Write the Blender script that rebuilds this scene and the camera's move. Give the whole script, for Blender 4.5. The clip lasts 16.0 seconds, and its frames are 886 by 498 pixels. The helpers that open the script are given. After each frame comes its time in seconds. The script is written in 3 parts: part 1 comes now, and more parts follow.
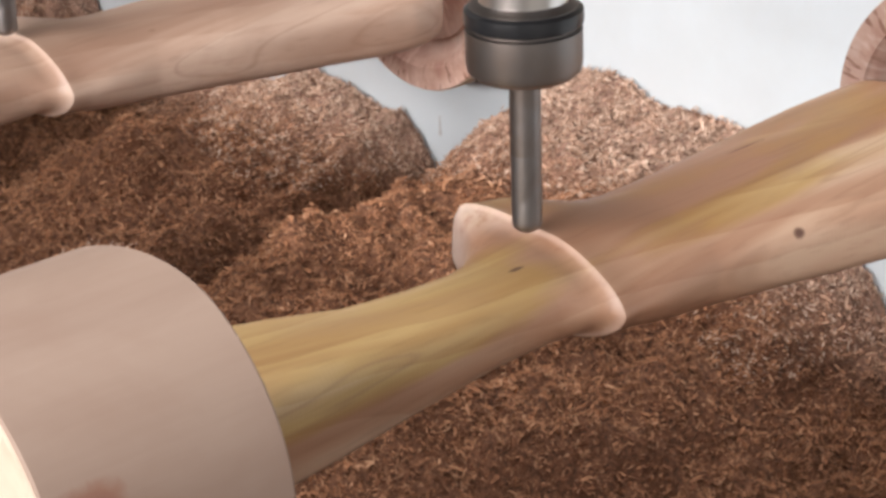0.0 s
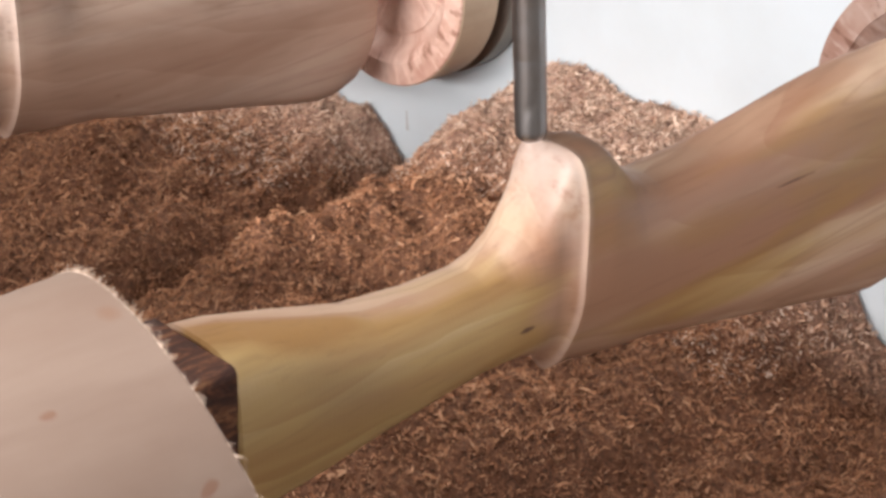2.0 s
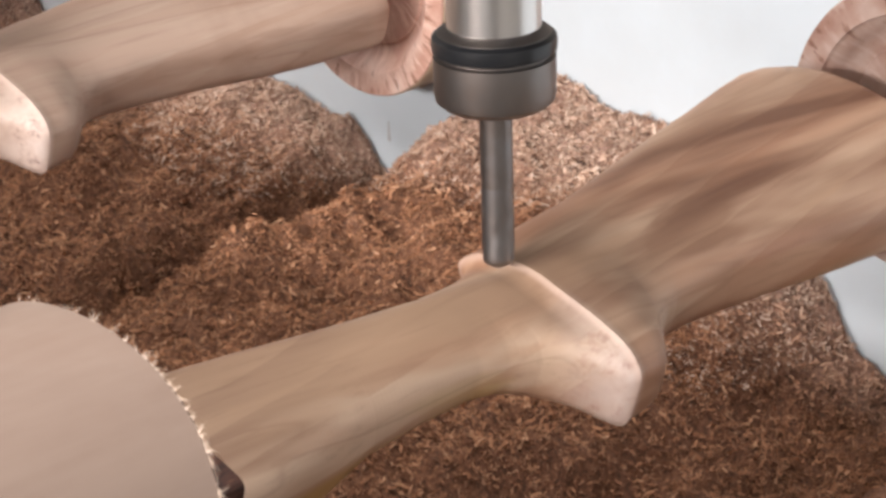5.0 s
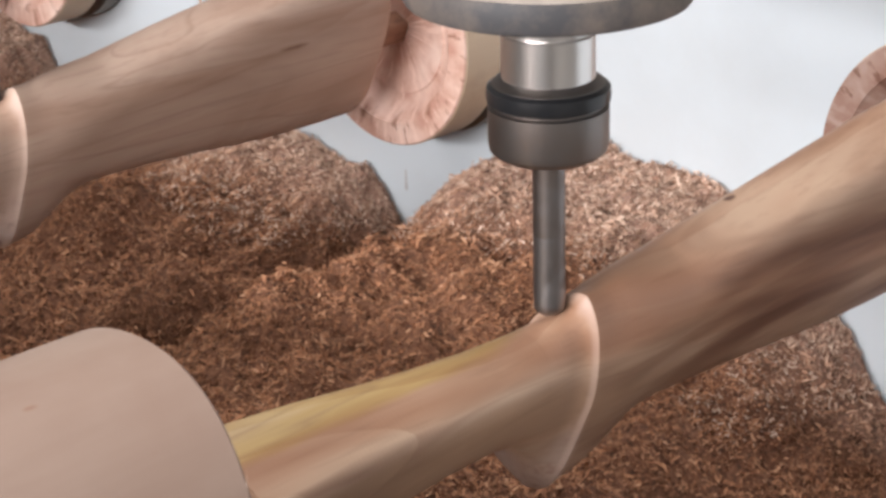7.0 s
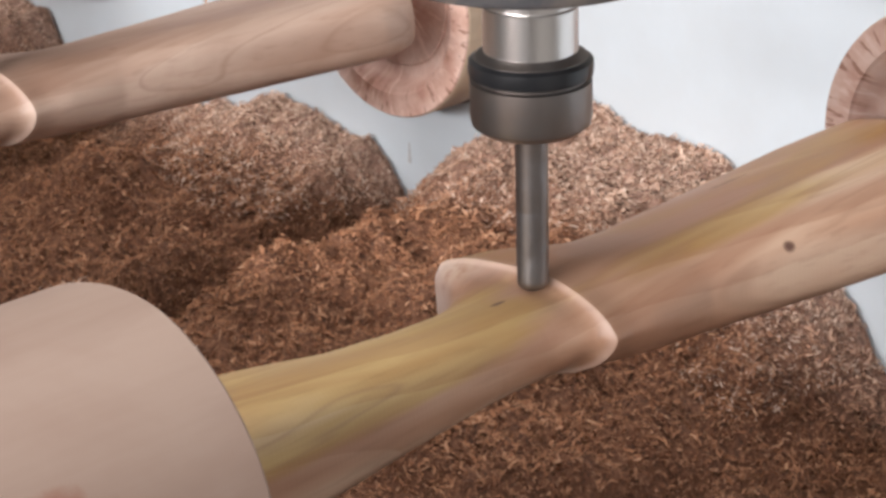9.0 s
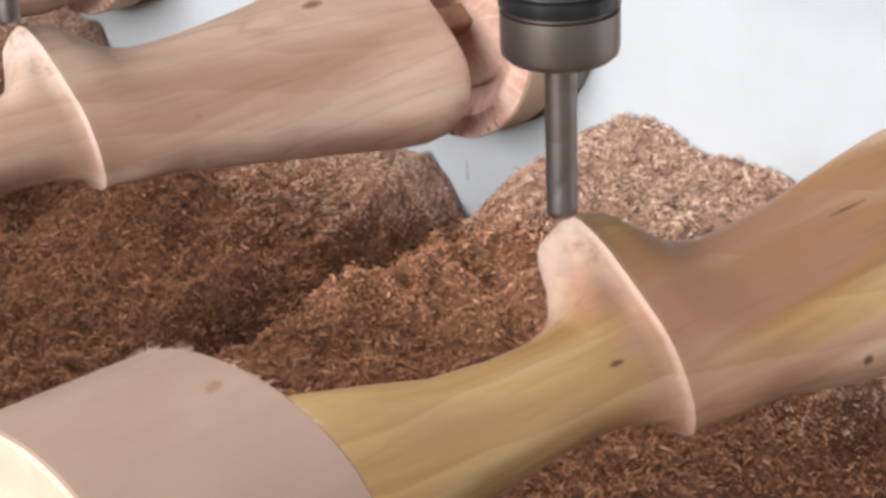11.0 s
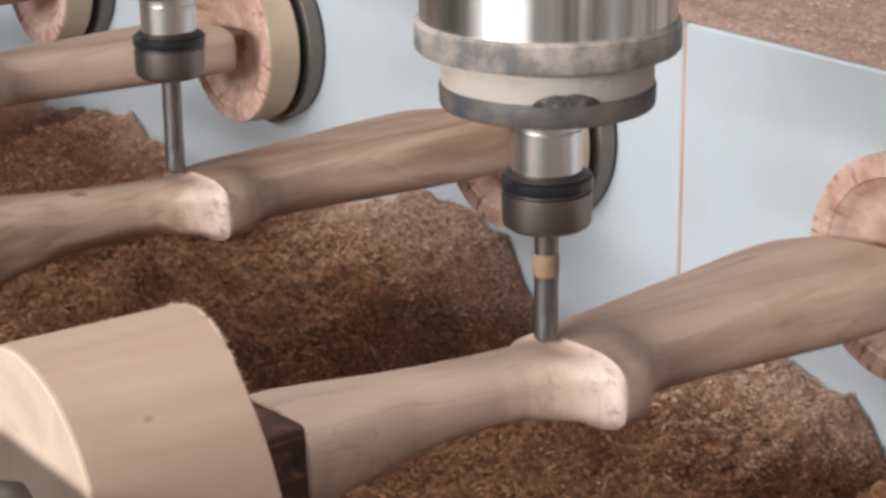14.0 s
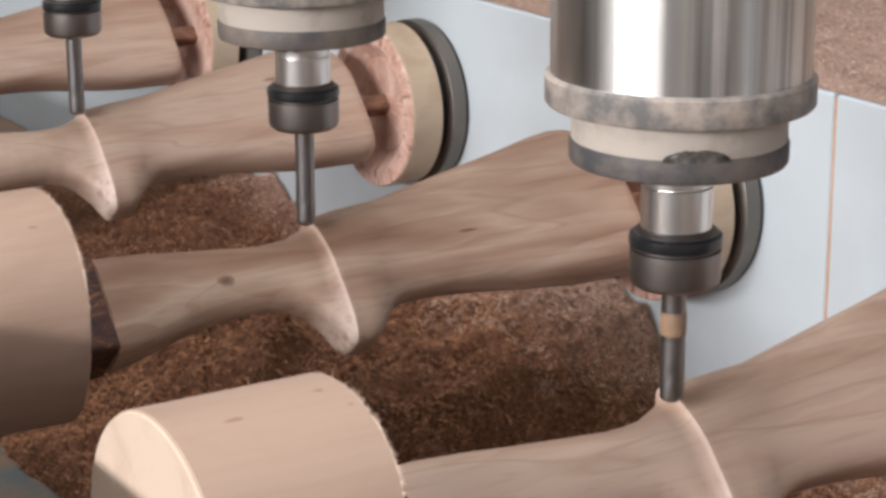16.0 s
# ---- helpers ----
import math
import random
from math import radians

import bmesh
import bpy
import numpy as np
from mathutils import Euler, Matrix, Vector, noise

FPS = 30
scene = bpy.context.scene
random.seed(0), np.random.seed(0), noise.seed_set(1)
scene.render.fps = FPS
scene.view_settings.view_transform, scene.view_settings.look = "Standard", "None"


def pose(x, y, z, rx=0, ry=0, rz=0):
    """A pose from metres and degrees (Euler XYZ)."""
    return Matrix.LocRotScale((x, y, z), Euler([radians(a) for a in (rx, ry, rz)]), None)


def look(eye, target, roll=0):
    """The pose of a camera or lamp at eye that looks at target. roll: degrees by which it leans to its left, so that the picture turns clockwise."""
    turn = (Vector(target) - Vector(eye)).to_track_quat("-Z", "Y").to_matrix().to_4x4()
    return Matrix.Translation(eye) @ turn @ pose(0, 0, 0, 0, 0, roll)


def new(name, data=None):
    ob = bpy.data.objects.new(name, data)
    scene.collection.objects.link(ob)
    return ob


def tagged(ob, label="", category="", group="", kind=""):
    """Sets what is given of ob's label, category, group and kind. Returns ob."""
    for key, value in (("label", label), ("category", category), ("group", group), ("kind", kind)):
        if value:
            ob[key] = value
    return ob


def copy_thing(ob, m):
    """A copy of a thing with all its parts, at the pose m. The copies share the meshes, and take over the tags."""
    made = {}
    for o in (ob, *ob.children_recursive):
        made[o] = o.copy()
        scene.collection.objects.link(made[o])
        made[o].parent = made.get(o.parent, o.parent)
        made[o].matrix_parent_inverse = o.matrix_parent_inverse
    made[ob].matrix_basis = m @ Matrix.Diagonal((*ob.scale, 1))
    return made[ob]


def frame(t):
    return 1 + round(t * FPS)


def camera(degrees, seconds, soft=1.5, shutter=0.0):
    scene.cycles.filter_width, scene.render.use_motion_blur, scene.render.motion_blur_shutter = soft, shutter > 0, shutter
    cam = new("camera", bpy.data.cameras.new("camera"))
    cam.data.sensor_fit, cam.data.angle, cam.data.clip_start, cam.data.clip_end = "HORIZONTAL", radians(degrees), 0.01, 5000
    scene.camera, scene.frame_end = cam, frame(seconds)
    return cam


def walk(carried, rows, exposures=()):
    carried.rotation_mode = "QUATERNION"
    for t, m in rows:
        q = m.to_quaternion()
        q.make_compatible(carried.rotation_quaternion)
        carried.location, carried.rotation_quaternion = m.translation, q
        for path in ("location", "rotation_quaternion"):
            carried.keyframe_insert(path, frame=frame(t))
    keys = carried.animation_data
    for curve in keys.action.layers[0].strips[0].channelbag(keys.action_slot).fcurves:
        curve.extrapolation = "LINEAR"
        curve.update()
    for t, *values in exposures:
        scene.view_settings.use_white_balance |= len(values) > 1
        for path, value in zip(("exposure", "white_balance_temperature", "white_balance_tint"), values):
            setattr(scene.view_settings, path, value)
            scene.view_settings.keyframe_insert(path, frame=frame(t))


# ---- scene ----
# ---------------------------------------------------------------- camera
cam = camera(23.52, 16.0, 3.1, 0.5)
# rows: seconds, eye, target, roll
PATH = [
    (0, (0.3621, -0.3597, 0.3763), (-0.0508, 0.0069, 0.1416), -1.95),
    (0.5, (0.3582, -0.3539, 0.3769), (-0.0529, 0.0118, 0.1377), -2.18),
    (1, (0.3554, -0.3455, 0.3814), (-0.0526, 0.0197, 0.1363), -2.48),
    (1.5, (0.3510, -0.3462, 0.3814), (-0.0553, 0.0206, 0.1358), -2.89),
    (2, (0.3485, -0.3511, 0.3778), (-0.0554, 0.0217, 0.1373), -2.07),
    (2.5, (0.3449, -0.3593, 0.3735), (-0.0574, 0.0179, 0.1372), -1.45),
    (3, (0.3473, -0.3553, 0.3733), (-0.0534, 0.0246, 0.1384), -1.60),
    (5.5, (0.3532, -0.3435, 0.3733), (-0.0548, 0.0288, 0.1389), -1.98),
    (6, (0.3464, -0.3439, 0.3719), (-0.0643, 0.0303, 0.1454), -1.80),
    (6.5, (0.3466, -0.3538, 0.3704), (-0.0625, 0.0249, 0.1487), -1.57),
    (7, (0.3408, -0.3616, 0.3773), (-0.0615, 0.0227, 0.1528), -1.44),
    (7.5, (0.3390, -0.3632, 0.3791), (-0.0605, 0.0233, 0.1532), -1.30),
    (8, (0.3421, -0.3582, 0.3734), (-0.0590, 0.0258, 0.1459), -1.22),
    (8.5, (0.3423, -0.3533, 0.3703), (-0.0617, 0.0273, 0.1423), -1.32),
    (11, (0.3252, -0.3657, 0.3898), (-0.0795, 0.0094, 0.1543), -2.03),
    (11.5, (0.3188, -0.3728, 0.3939), (-0.1030, 0.0001, 0.1865), -1.60),
    (12, (0.3106, -0.3772, 0.3971), (-0.1245, -0.0152, 0.1979), -1.47),
    (12.5, (0.3014, -0.3965, 0.4015), (-0.1416, -0.0427, 0.2052), -0.92),
    (13, (0.2916, -0.4062, 0.4040), (-0.1603, -0.0617, 0.2113), -0.74),
    (13.5, (0.2834, -0.4215, 0.4139), (-0.1718, -0.0808, 0.2222), -0.52),
    (14, (0.2793, -0.4185, 0.4123), (-0.1850, -0.0875, 0.2258), -0.54),
    (14.5, (0.2738, -0.4158, 0.4110), (-0.1989, -0.0943, 0.2291), -0.34),
    (15, (0.2721, -0.4139, 0.4101), (-0.2087, -0.1016, 0.2330), -0.56),
    (15.5, (0.2706, -0.4122, 0.4083), (-0.2145, -0.1043, 0.2352), -0.67),
    (16, (0.2699, -0.4120, 0.4084), (-0.2209, -0.1106, 0.2404), -0.21),
]
walk(cam, [(t, look(e, g, r)) for t, e, g, r in PATH], [(0, 0.22, 6540, 13), (3, 0.26, 6540, 13), (6.5, 0.18, 6480, 13), (7.2, 0.11, 6350, 13), (8.7, 0.10, 6350, 13), (11, 0.2, 6400, 12), (11.6, 0.1, 6300, 10), (12, 0.0, 6260, 10), (12.6, -0.14, 6240, 10), (14, -0.12, 6270, 10), (16, -0.12, 6300, 11)])

# ---------------------------------------------------------------- plan, in metres
PITCH = 0.2570        # from one workpiece axis to the next
AXIS = 0.145          # height of the workpiece axes over the bed
WALL = 0.2167         # face of the headstock housing
LEDGE = 0.2107         # top of the housing
COUNT = 5             # stations along the bed

# ---------------------------------------------------------------- light
world = bpy.data.worlds.new("workshop_sky")
scene.world = world
world.use_nodes = True
wn = world.node_tree.nodes
sky = wn.new("ShaderNodeTexSky")
sky.sky_type, sky.sun_disc = "NISHITA", False
sky.sun_elevation, sky.sun_rotation = radians(35), radians(200)
wn["Background"].inputs[1].default_value = 0.10
world.node_tree.links.new(sky.outputs[0], wn["Background"].inputs[0])
scene.view_settings.exposure = 0.0


def area(name, m, sx, sy, watts, colour):
    d = bpy.data.lights.new(name, "AREA")
    d.shape, d.size, d.size_y, d.energy, d.color = "RECTANGLE", sx, sy, watts, colour
    ob = new(name, d)
    ob.matrix_world = m
    return ob


# daylight: a long low gap over the sill of the front wall and a high window above it; the side and overhead lamps are
# added fill
area("gap_light", look((0.45, -2.86, 1.00), (0.45, 0.0, 0.13)), 2.2, 0.11, 118, (1.0, 0.96, 0.93))
area("window_light", look((-0.6, -2.84, 2.0), (-0.2, 0.0, 0.1)), 2.4, 1.1, 19, (1.0, 0.95, 0.89))
area("side_fill_light", look((2.62, 0.2, 1.75), (0, 0.2, 0.1)), 2.3, 1.4, 9, (1.0, 0.97, 0.94))
area("overhead_fill_light", look((-0.3, -0.4, 2.78), (-0.3, -0.399, 0.0)), 2.0, 1.4, 50, (1.0, 0.965, 0.92))


# ---------------------------------------------------------------- materials
class Mat:
    """A small node-graph writer."""

    def __init__(self, name, rough=0.6, metal=0.0):
        self.m = bpy.data.materials.new(name)
        self.m.use_nodes = True
        self.t = self.m.node_tree
        self.b = self.t.nodes["Principled BSDF"]
        self.b.inputs["Roughness"].default_value = rough
        self.b.inputs["Metallic"].default_value = metal

    def n(self, kind, **kw):
        node = self.t.nodes.new(kind)
        for k, v in kw.items():
            node.inputs[k].default_value = v
        return node

    def l(self, a, b):
        self.t.links.new(a, b)

    def coords(self, scale=(1, 1, 1), shift=True):
        tc = self.n("ShaderNodeTexCoord")
        mp = self.n("ShaderNodeMapping", Scale=scale)
        self.l(tc.outputs["Object"], mp.inputs["Vector"])
        if shift:
            oi = self.n("ShaderNodeObjectInfo")
            mul = self.n("ShaderNodeVectorMath")
            mul.operation = "SCALE"
            mul.inputs[3].default_value = 7.0
            self.l(oi.outputs["Random"], mul.inputs[0])
            self.l(mul.outputs[0], mp.inputs["Location"])
        return mp.outputs[0]

    def noise(self, vec, scale, detail=4.0, rough=0.55, dist=0.0):
        n = self.n("ShaderNodeTexNoise", Scale=scale, Detail=detail, Roughness=rough, Distortion=dist)
        self.l(vec, n.inputs["Vector"])
        return n.outputs["Fac"]

    def ramp(self, fac, stops):
        r = self.n("ShaderNodeValToRGB")
        e = r.color_ramp.elements
        while len(e) < len(stops):
            e.new(0.5)
        for el, (p, c) in zip(e, stops):
            el.position, el.color = p, (*c, 1)
        self.l(fac, r.inputs["Fac"])
        return r.outputs["Color"]

    def mix(self, fac, a, b, mode="MIX"):
        n = self.t.nodes.new("ShaderNodeMix")
        n.data_type, n.blend_type = "RGBA", mode
        for s, v in ((n.inputs[0], fac), (n.inputs[6], a), (n.inputs[7], b)):
            if hasattr(v, "is_linked"):
                self.l(v, s)
            elif isinstance(v, tuple):
                s.default_value = (*v, 1)
            else:
                s.default_value = v
        return n.outputs[2]

    def bump(self, height, strength, dist):
        b = self.n("ShaderNodeBump", Strength=strength, Distance=dist)
        self.l(height, b.inputs["Height"])
        self.l(b.outputs[0], self.b.inputs["Normal"])

    def colour(self, c):
        if isinstance(c, tuple):
            self.b.inputs["Base Color"].default_value = (*c, 1)
        else:
            self.l(c, self.b.inputs["Base Color"])


def near_point(k, at, size, uneven, scale):
    """1 at a point of the object, falling to 0 at about size metres from it, with an uneven edge."""
    tc = k.n("ShaderNodeTexCoord")
    d = k.n("ShaderNodeVectorMath")
    d.operation = "SUBTRACT"
    d.inputs[1].default_value = at
    k.l(tc.outputs["Object"], d.inputs[0])
    e = k.n("ShaderNodeVectorMath")
    e.operation = "DIVIDE"
    e.inputs[1].default_value = size
    k.l(d.outputs[0], e.inputs[0])
    ln = k.n("ShaderNodeVectorMath")
    ln.operation = "LENGTH"
    k.l(e.outputs[0], ln.inputs[0])
    m = k.n("ShaderNodeMath")
    m.operation, m.inputs[1].default_value = "MULTIPLY_ADD", uneven
    k.l(k.noise(k.coords((1, 1, 1)), scale, 4, 0.6), m.inputs[0])
    k.l(ln.outputs["Value"], m.inputs[2])
    return m.outputs[0]


def wood(name, light, dark, grain=(60, 3, 60), streak=0.5, rough=0.62, spots=None, stain=None):
    k = Mat(name, rough)
    g1 = k.noise(k.coords(grain), 1.0, 5, 0.6, 0.6)
    c = k.ramp(g1, [(0.36, dark), (0.56, light)])
    g2 = k.noise(k.coords((400, 14, 400)), 1.0, 3)
    c = k.mix(streak * 0.5, c, k.ramp(g2, [(0.3, dark), (0.6, light)]))
    if spots:
        g4 = k.noise(k.coords((17, 11, 17)), 1.0, 4, 0.6, 0.5)
        c = k.mix(k.ramp(g4, [(0.50, (0, 0, 0)), (0.70, (0.55, 0.55, 0.55))]), c, tuple(0.75 * a + 0.25 * b for a, b in zip(dark, spots)))
        g3 = k.noise(k.coords((120, 62, 120)), 1.0, 1)
        c = k.mix(k.ramp(g3, [(0.735, (0, 0, 0)), (0.765, (0.85, 0.85, 0.85))]), c, spots)
    if stain:
        r = near_point(k, (0.009, -0.135, 0.0495), (0.006, 0.006, 0.006), 0.9, 150)
        c = k.mix(k.ramp(r, [(0.6, (0.6, 0.6, 0.6)), (1.4, (0, 0, 0))]), c, (0.27, 0.145, 0.09))
        r = near_point(k, stain, (0.016, 0.019, 0.016), 0.9, 75)
        c = k.mix(k.ramp(r, [(0.75, (0.8, 0.8, 0.8)), (1.35, (0, 0, 0))]), c, (0.24, 0.105, 0.066))
        c = k.mix(k.ramp(r, [(0.40, (0.5, 0.5, 0.5)), (0.75, (0, 0, 0))]), c, (0.17, 0.085, 0.06))
    k.colour(c)
    k.bump(g2, 0.25, 0.0004)
    return k.m


def leg_wood(name, stops, knots, sap=None, pith=(0.045, 0.0, 0.05), spread=0.7, cut=1.0):
    """Timber with growth rings round a pith outside the piece, broad colour bands, sapwood on one side, fine pores, knots and cracks,
    and a paler fresh cut up to the ridge."""
    k = Mat(name, 0.5)
    tight = lambda ramp_stops: [(0.5 + (p - 0.5) * spread, q) for p, q in ramp_stops]
    tc = k.n("ShaderNodeTexCoord")
    sp = k.n("ShaderNodeSeparateXYZ")
    k.l(tc.outputs["Object"], sp.inputs[0])

    def mad(a, m, b):
        n = k.n("ShaderNodeMath")
        n.operation = "MULTIPLY_ADD"
        for sock, v in zip(n.inputs, (a, m, b)):
            if hasattr(v, "is_linked"):
                k.l(v, sock)
            else:
                sock.default_value = v
        return n.outputs[0]

    # growth rings, warped along the length and tilted against the axis
    mp = k.n("ShaderNodeMapping", Location=pith, Rotation=(radians(5), 0, radians(-4)))
    k.l(tc.outputs["Object"], mp.inputs["Vector"])
    warp = k.n("ShaderNodeTexNoise", Scale=1.0, Detail=3.0, Roughness=0.5)
    k.l(k.coords((17, 6, 17)), warp.inputs["Vector"])
    wp = k.n("ShaderNodeVectorMath")
    wp.operation = "MULTIPLY_ADD"
    wp.inputs[1].default_value = (0.022, 0.0, 0.022)
    k.l(warp.outputs["Color"], wp.inputs[0])
    k.l(mp.outputs[0], wp.inputs[2])
    rings = k.n("ShaderNodeTexWave", Scale=30.0, Distortion=2.5, Detail=2.0)
    rings.wave_type, rings.rings_direction, rings.wave_profile = "RINGS", "Y", "SAW"
    rings.inputs["Detail Scale"].default_value = 0.4
    k.l(wp.outputs[0], rings.inputs["Vector"])
    g1 = k.noise(k.coords((32, 3.2, 32)), 1.0, 4, 0.5, 0.6)
    tone = mad(rings.outputs["Fac"], 0.05, mad(g1, 1.0, -0.025))
    c = k.ramp(tone, tight(stops))
    if sap:
        g5 = k.noise(k.coords((40, 7, 40)), 1.0, 3, 0.5, 0.6)
        slim = k.ramp(mad(sp.outputs["Y"], 10.0, 0.5), [(0.30, (0.28, 0.28, 0.28)), (0.55, (0, 0, 0))])
        edge = mad(sp.outputs["X"], 34.0, mad(sp.outputs["Y"], -1.4, mad(g5, 1.5, mad(slim, 1.0, -0.64))))
        c = k.mix(k.ramp(edge, [(0.30, (0, 0, 0)), (0.52, (0.92, 0.92, 0.92))]), c, k.ramp(tone, tight(sap)))
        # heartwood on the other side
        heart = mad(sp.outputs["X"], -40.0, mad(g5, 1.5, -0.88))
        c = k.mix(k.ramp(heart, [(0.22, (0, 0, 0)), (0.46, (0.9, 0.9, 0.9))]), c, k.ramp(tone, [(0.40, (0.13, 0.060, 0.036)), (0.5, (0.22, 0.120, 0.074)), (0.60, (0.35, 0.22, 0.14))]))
    # pores and fine grain
    g2 = k.noise(k.coords((520, 26, 520)), 1.0, 3, 0.6)
    c = k.mix(0.24, c, k.ramp(g2, [(0.32, (0.50, 0.42, 0.38)), (0.46, (0.95, 0.93, 0.92)), (0.7, (1.0, 1.0, 1.0))]), "MULTIPLY")
    # patches of darker heartwood
    g7 = k.noise(k.coords((20, 9, 20)), 1.0, 4, 0.6, 0.8)
    c = k.mix(k.ramp(g7, [(0.50, (0, 0, 0)), (0.68, (0.42, 0.42, 0.42))]), c, (0.27, 0.16, 0.11))
    # dark lines along the grain
    g3 = k.noise(k.coords((34, 3.0, 34)), 1.0, 2, 0.5, 0.9)
    c = k.mix(k.ramp(g3, [(0.490, (0, 0, 0)), (0.5, (0.30, 0.30, 0.30)), (0.515, (0, 0, 0))]), c, (0.22, 0.115, 0.07))
    for at, size, dark in knots:
        r = near_point(k, at, size, 0.7, 160)
        c = k.mix(k.ramp(r, [(0.62, (0.95, 0.95, 0.95)), (1.0, (0.35, 0.35, 0.35)), (1.7, (0, 0, 0))]), c, dark)
    # fresh cut: bounded by the ridge, fading towards the foot, with crushed dark fibres
    band = mad(sp.outputs["Y"], 26.0, mad(sp.outputs["Z"], 16.0, 0.0))
    past = k.ramp(mad(sp.outputs["Y"], 1.0, 0.5), [(0.5054, (1, 1, 1)), (0.5058, (0, 0, 0))])
    # the finished part, up to the ridge, is paler than the rough-sawn rest
    c = k.mix(past, c, k.mix(1.0, c, (1.16, 1.19, 1.20), "MULTIPLY"))
    g6 = k.noise(k.coords((150, 110, 150)), 1.0, 4, 0.7)
    f = k.mix(1.0, k.ramp(band, [(0.22, (0, 0, 0)), (0.72, (0.8, 0.8, 0.8))]), past, "MULTIPLY")
    c = k.mix(f, c, k.ramp(g6, [(0.36, (0.36, 0.23, 0.20)), (0.46, tuple(cut * q for q in (0.64, 0.50, 0.435))), (0.62, tuple(cut * q for q in (0.72, 0.60, 0.54)))]))
    # the cutter's fillet along the step is freshly cut all round
    lip = k.ramp(mad(sp.outputs["Y"], 10.0, 0.5), [(0.538, (0, 0, 0)), (0.550, (0.3, 0.3, 0.3)), (0.5555, (0.3, 0.3, 0.3)), (0.5575, (0, 0, 0))])
    c = k.mix(lip, c, (0.80, 0.63, 0.54))
    k.colour(c)
    k.l(k.ramp(g1, [(0.3, (0.42, 0.42, 0.42)), (0.7, (0.6, 0.6, 0.6))]), k.b.inputs["Roughness"])
    # tool marks run round the piece
    wv = k.n("ShaderNodeTexWave", Scale=210.0, Distortion=1.5, Detail=2.0)
    wv.bands_direction = "Y"
    k.l(tc.outputs["Object"], wv.inputs["Vector"])
    k.bump(mad(wv.outputs["Fac"], 0.10, g2), 0.22, 0.0004)
    return k.m


def metal(name, colour, rough, dirt=None, amount=0.5):
    k = Mat(name, rough, 1.0)
    v = k.coords((60, 60, 60))
    g1 = k.noise(v, 1.0, 5)
    if dirt:
        k.colour(k.mix(k.ramp(g1, [(0.45, (0, 0, 0)), (0.75, (amount, amount, amount))]), colour, dirt))
    else:
        k.colour(colour)
    return k.m


KNOT = (0.10, 0.045, 0.03)
M_MAHOG = leg_wood("browarpwood", [(0.28, (0.34, 0.205, 0.145)), (0.42, (0.46, 0.315, 0.238)), (0.52, (0.51, 0.372, 0.292)), (0.62, (0.48, 0.338, 0.262)), (0.74, (0.36, 0.22, 0.158))],
                   [((0.0141, 0.116, 0.017), (0.004, 0.0075, 0.0030), (0.17, 0.08, 0.045)), ((-0.0142, 0.118, -0.018), (0.004, 0.012, 0.002), (0.22, 0.12, 0.08)), ((0.0142, 0.045, -0.012), (0.003, 0.004, 0.002), (0.26, 0.15, 0.10))], spread=0.95, cut=1.14)
M_SMOKY = leg_wood("smoky_wood", [(0.30, (0.25, 0.142, 0.095)), (0.42, (0.36, 0.232, 0.165)), (0.52, (0.46, 0.33, 0.25)), (0.62, (0.40, 0.265, 0.195)), (0.74, (0.26, 0.15, 0.10))],
                   [((-0.0121, -0.0453, 0.0073), (0.005, 0.0075, 0.0040), (0.13, 0.07, 0.045)), ((-0.0142, 0.0750, 0.004), (0.003, 0.009, 0.0012), (0.10, 0.05, 0.034)), ((0.0141, 0.078, 0.012), (0.002, 0.003, 0.002), KNOT)], pith=(-0.05, 0.0, 0.03))
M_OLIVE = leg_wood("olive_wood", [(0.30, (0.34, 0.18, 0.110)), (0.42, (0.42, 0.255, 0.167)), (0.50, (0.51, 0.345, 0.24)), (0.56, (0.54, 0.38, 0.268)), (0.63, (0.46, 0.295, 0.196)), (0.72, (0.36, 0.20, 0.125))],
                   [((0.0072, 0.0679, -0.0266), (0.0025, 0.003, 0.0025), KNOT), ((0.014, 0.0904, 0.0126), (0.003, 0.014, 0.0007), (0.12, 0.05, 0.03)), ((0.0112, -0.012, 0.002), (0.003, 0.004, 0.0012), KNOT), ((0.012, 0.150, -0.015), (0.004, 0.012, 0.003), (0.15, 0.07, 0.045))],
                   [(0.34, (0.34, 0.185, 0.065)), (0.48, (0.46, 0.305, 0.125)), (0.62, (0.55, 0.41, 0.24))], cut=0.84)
M_PALE = wood("pale_block_wood", (0.49, 0.345, 0.264), (0.415, 0.28, 0.21), (30, 5, 30), 0.4, spots=(0.33, 0.20, 0.135))
M_PALE_STAINED = wood("stained_block_wood", (0.345, 0.25, 0.197), (0.285, 0.197, 0.152), (26, 7, 26), 0.4, spots=(0.25, 0.13, 0.085), stain=(0.0240, -0.1690, -0.0410))
k = Mat("burnt_wood", 0.6)
g = k.noise(k.coords((170, 60, 170)), 1.0, 5, 0.7, 1.5)
k.colour(k.ramp(g, [(0.35, (0.022, 0.009, 0.006)), (0.52, (0.075, 0.024, 0.013)), (0.60, (0.16, 0.06, 0.026)), (0.64, (0.30, 0.14, 0.06)), (0.68, (0.10, 0.035, 0.018))]))
k.bump(g, 0.6, 0.0008)
M_BURNT = k.m
M_STUB = wood("stub_wood", (0.26, 0.135, 0.085), (0.11, 0.05, 0.03), (90, 60, 90))
# sawn ends: paler than the blocks, with the strong front light in the colour
M_LIT_END = wood("lit_end_wood", (0.70, 0.55, 0.435), (0.60, 0.45, 0.345), (45, 45, 45), 0.3)
k = Mat("torn_fibre", 0.9)
k.colour((0.72, 0.56, 0.44))
M_FUZZ = k.m


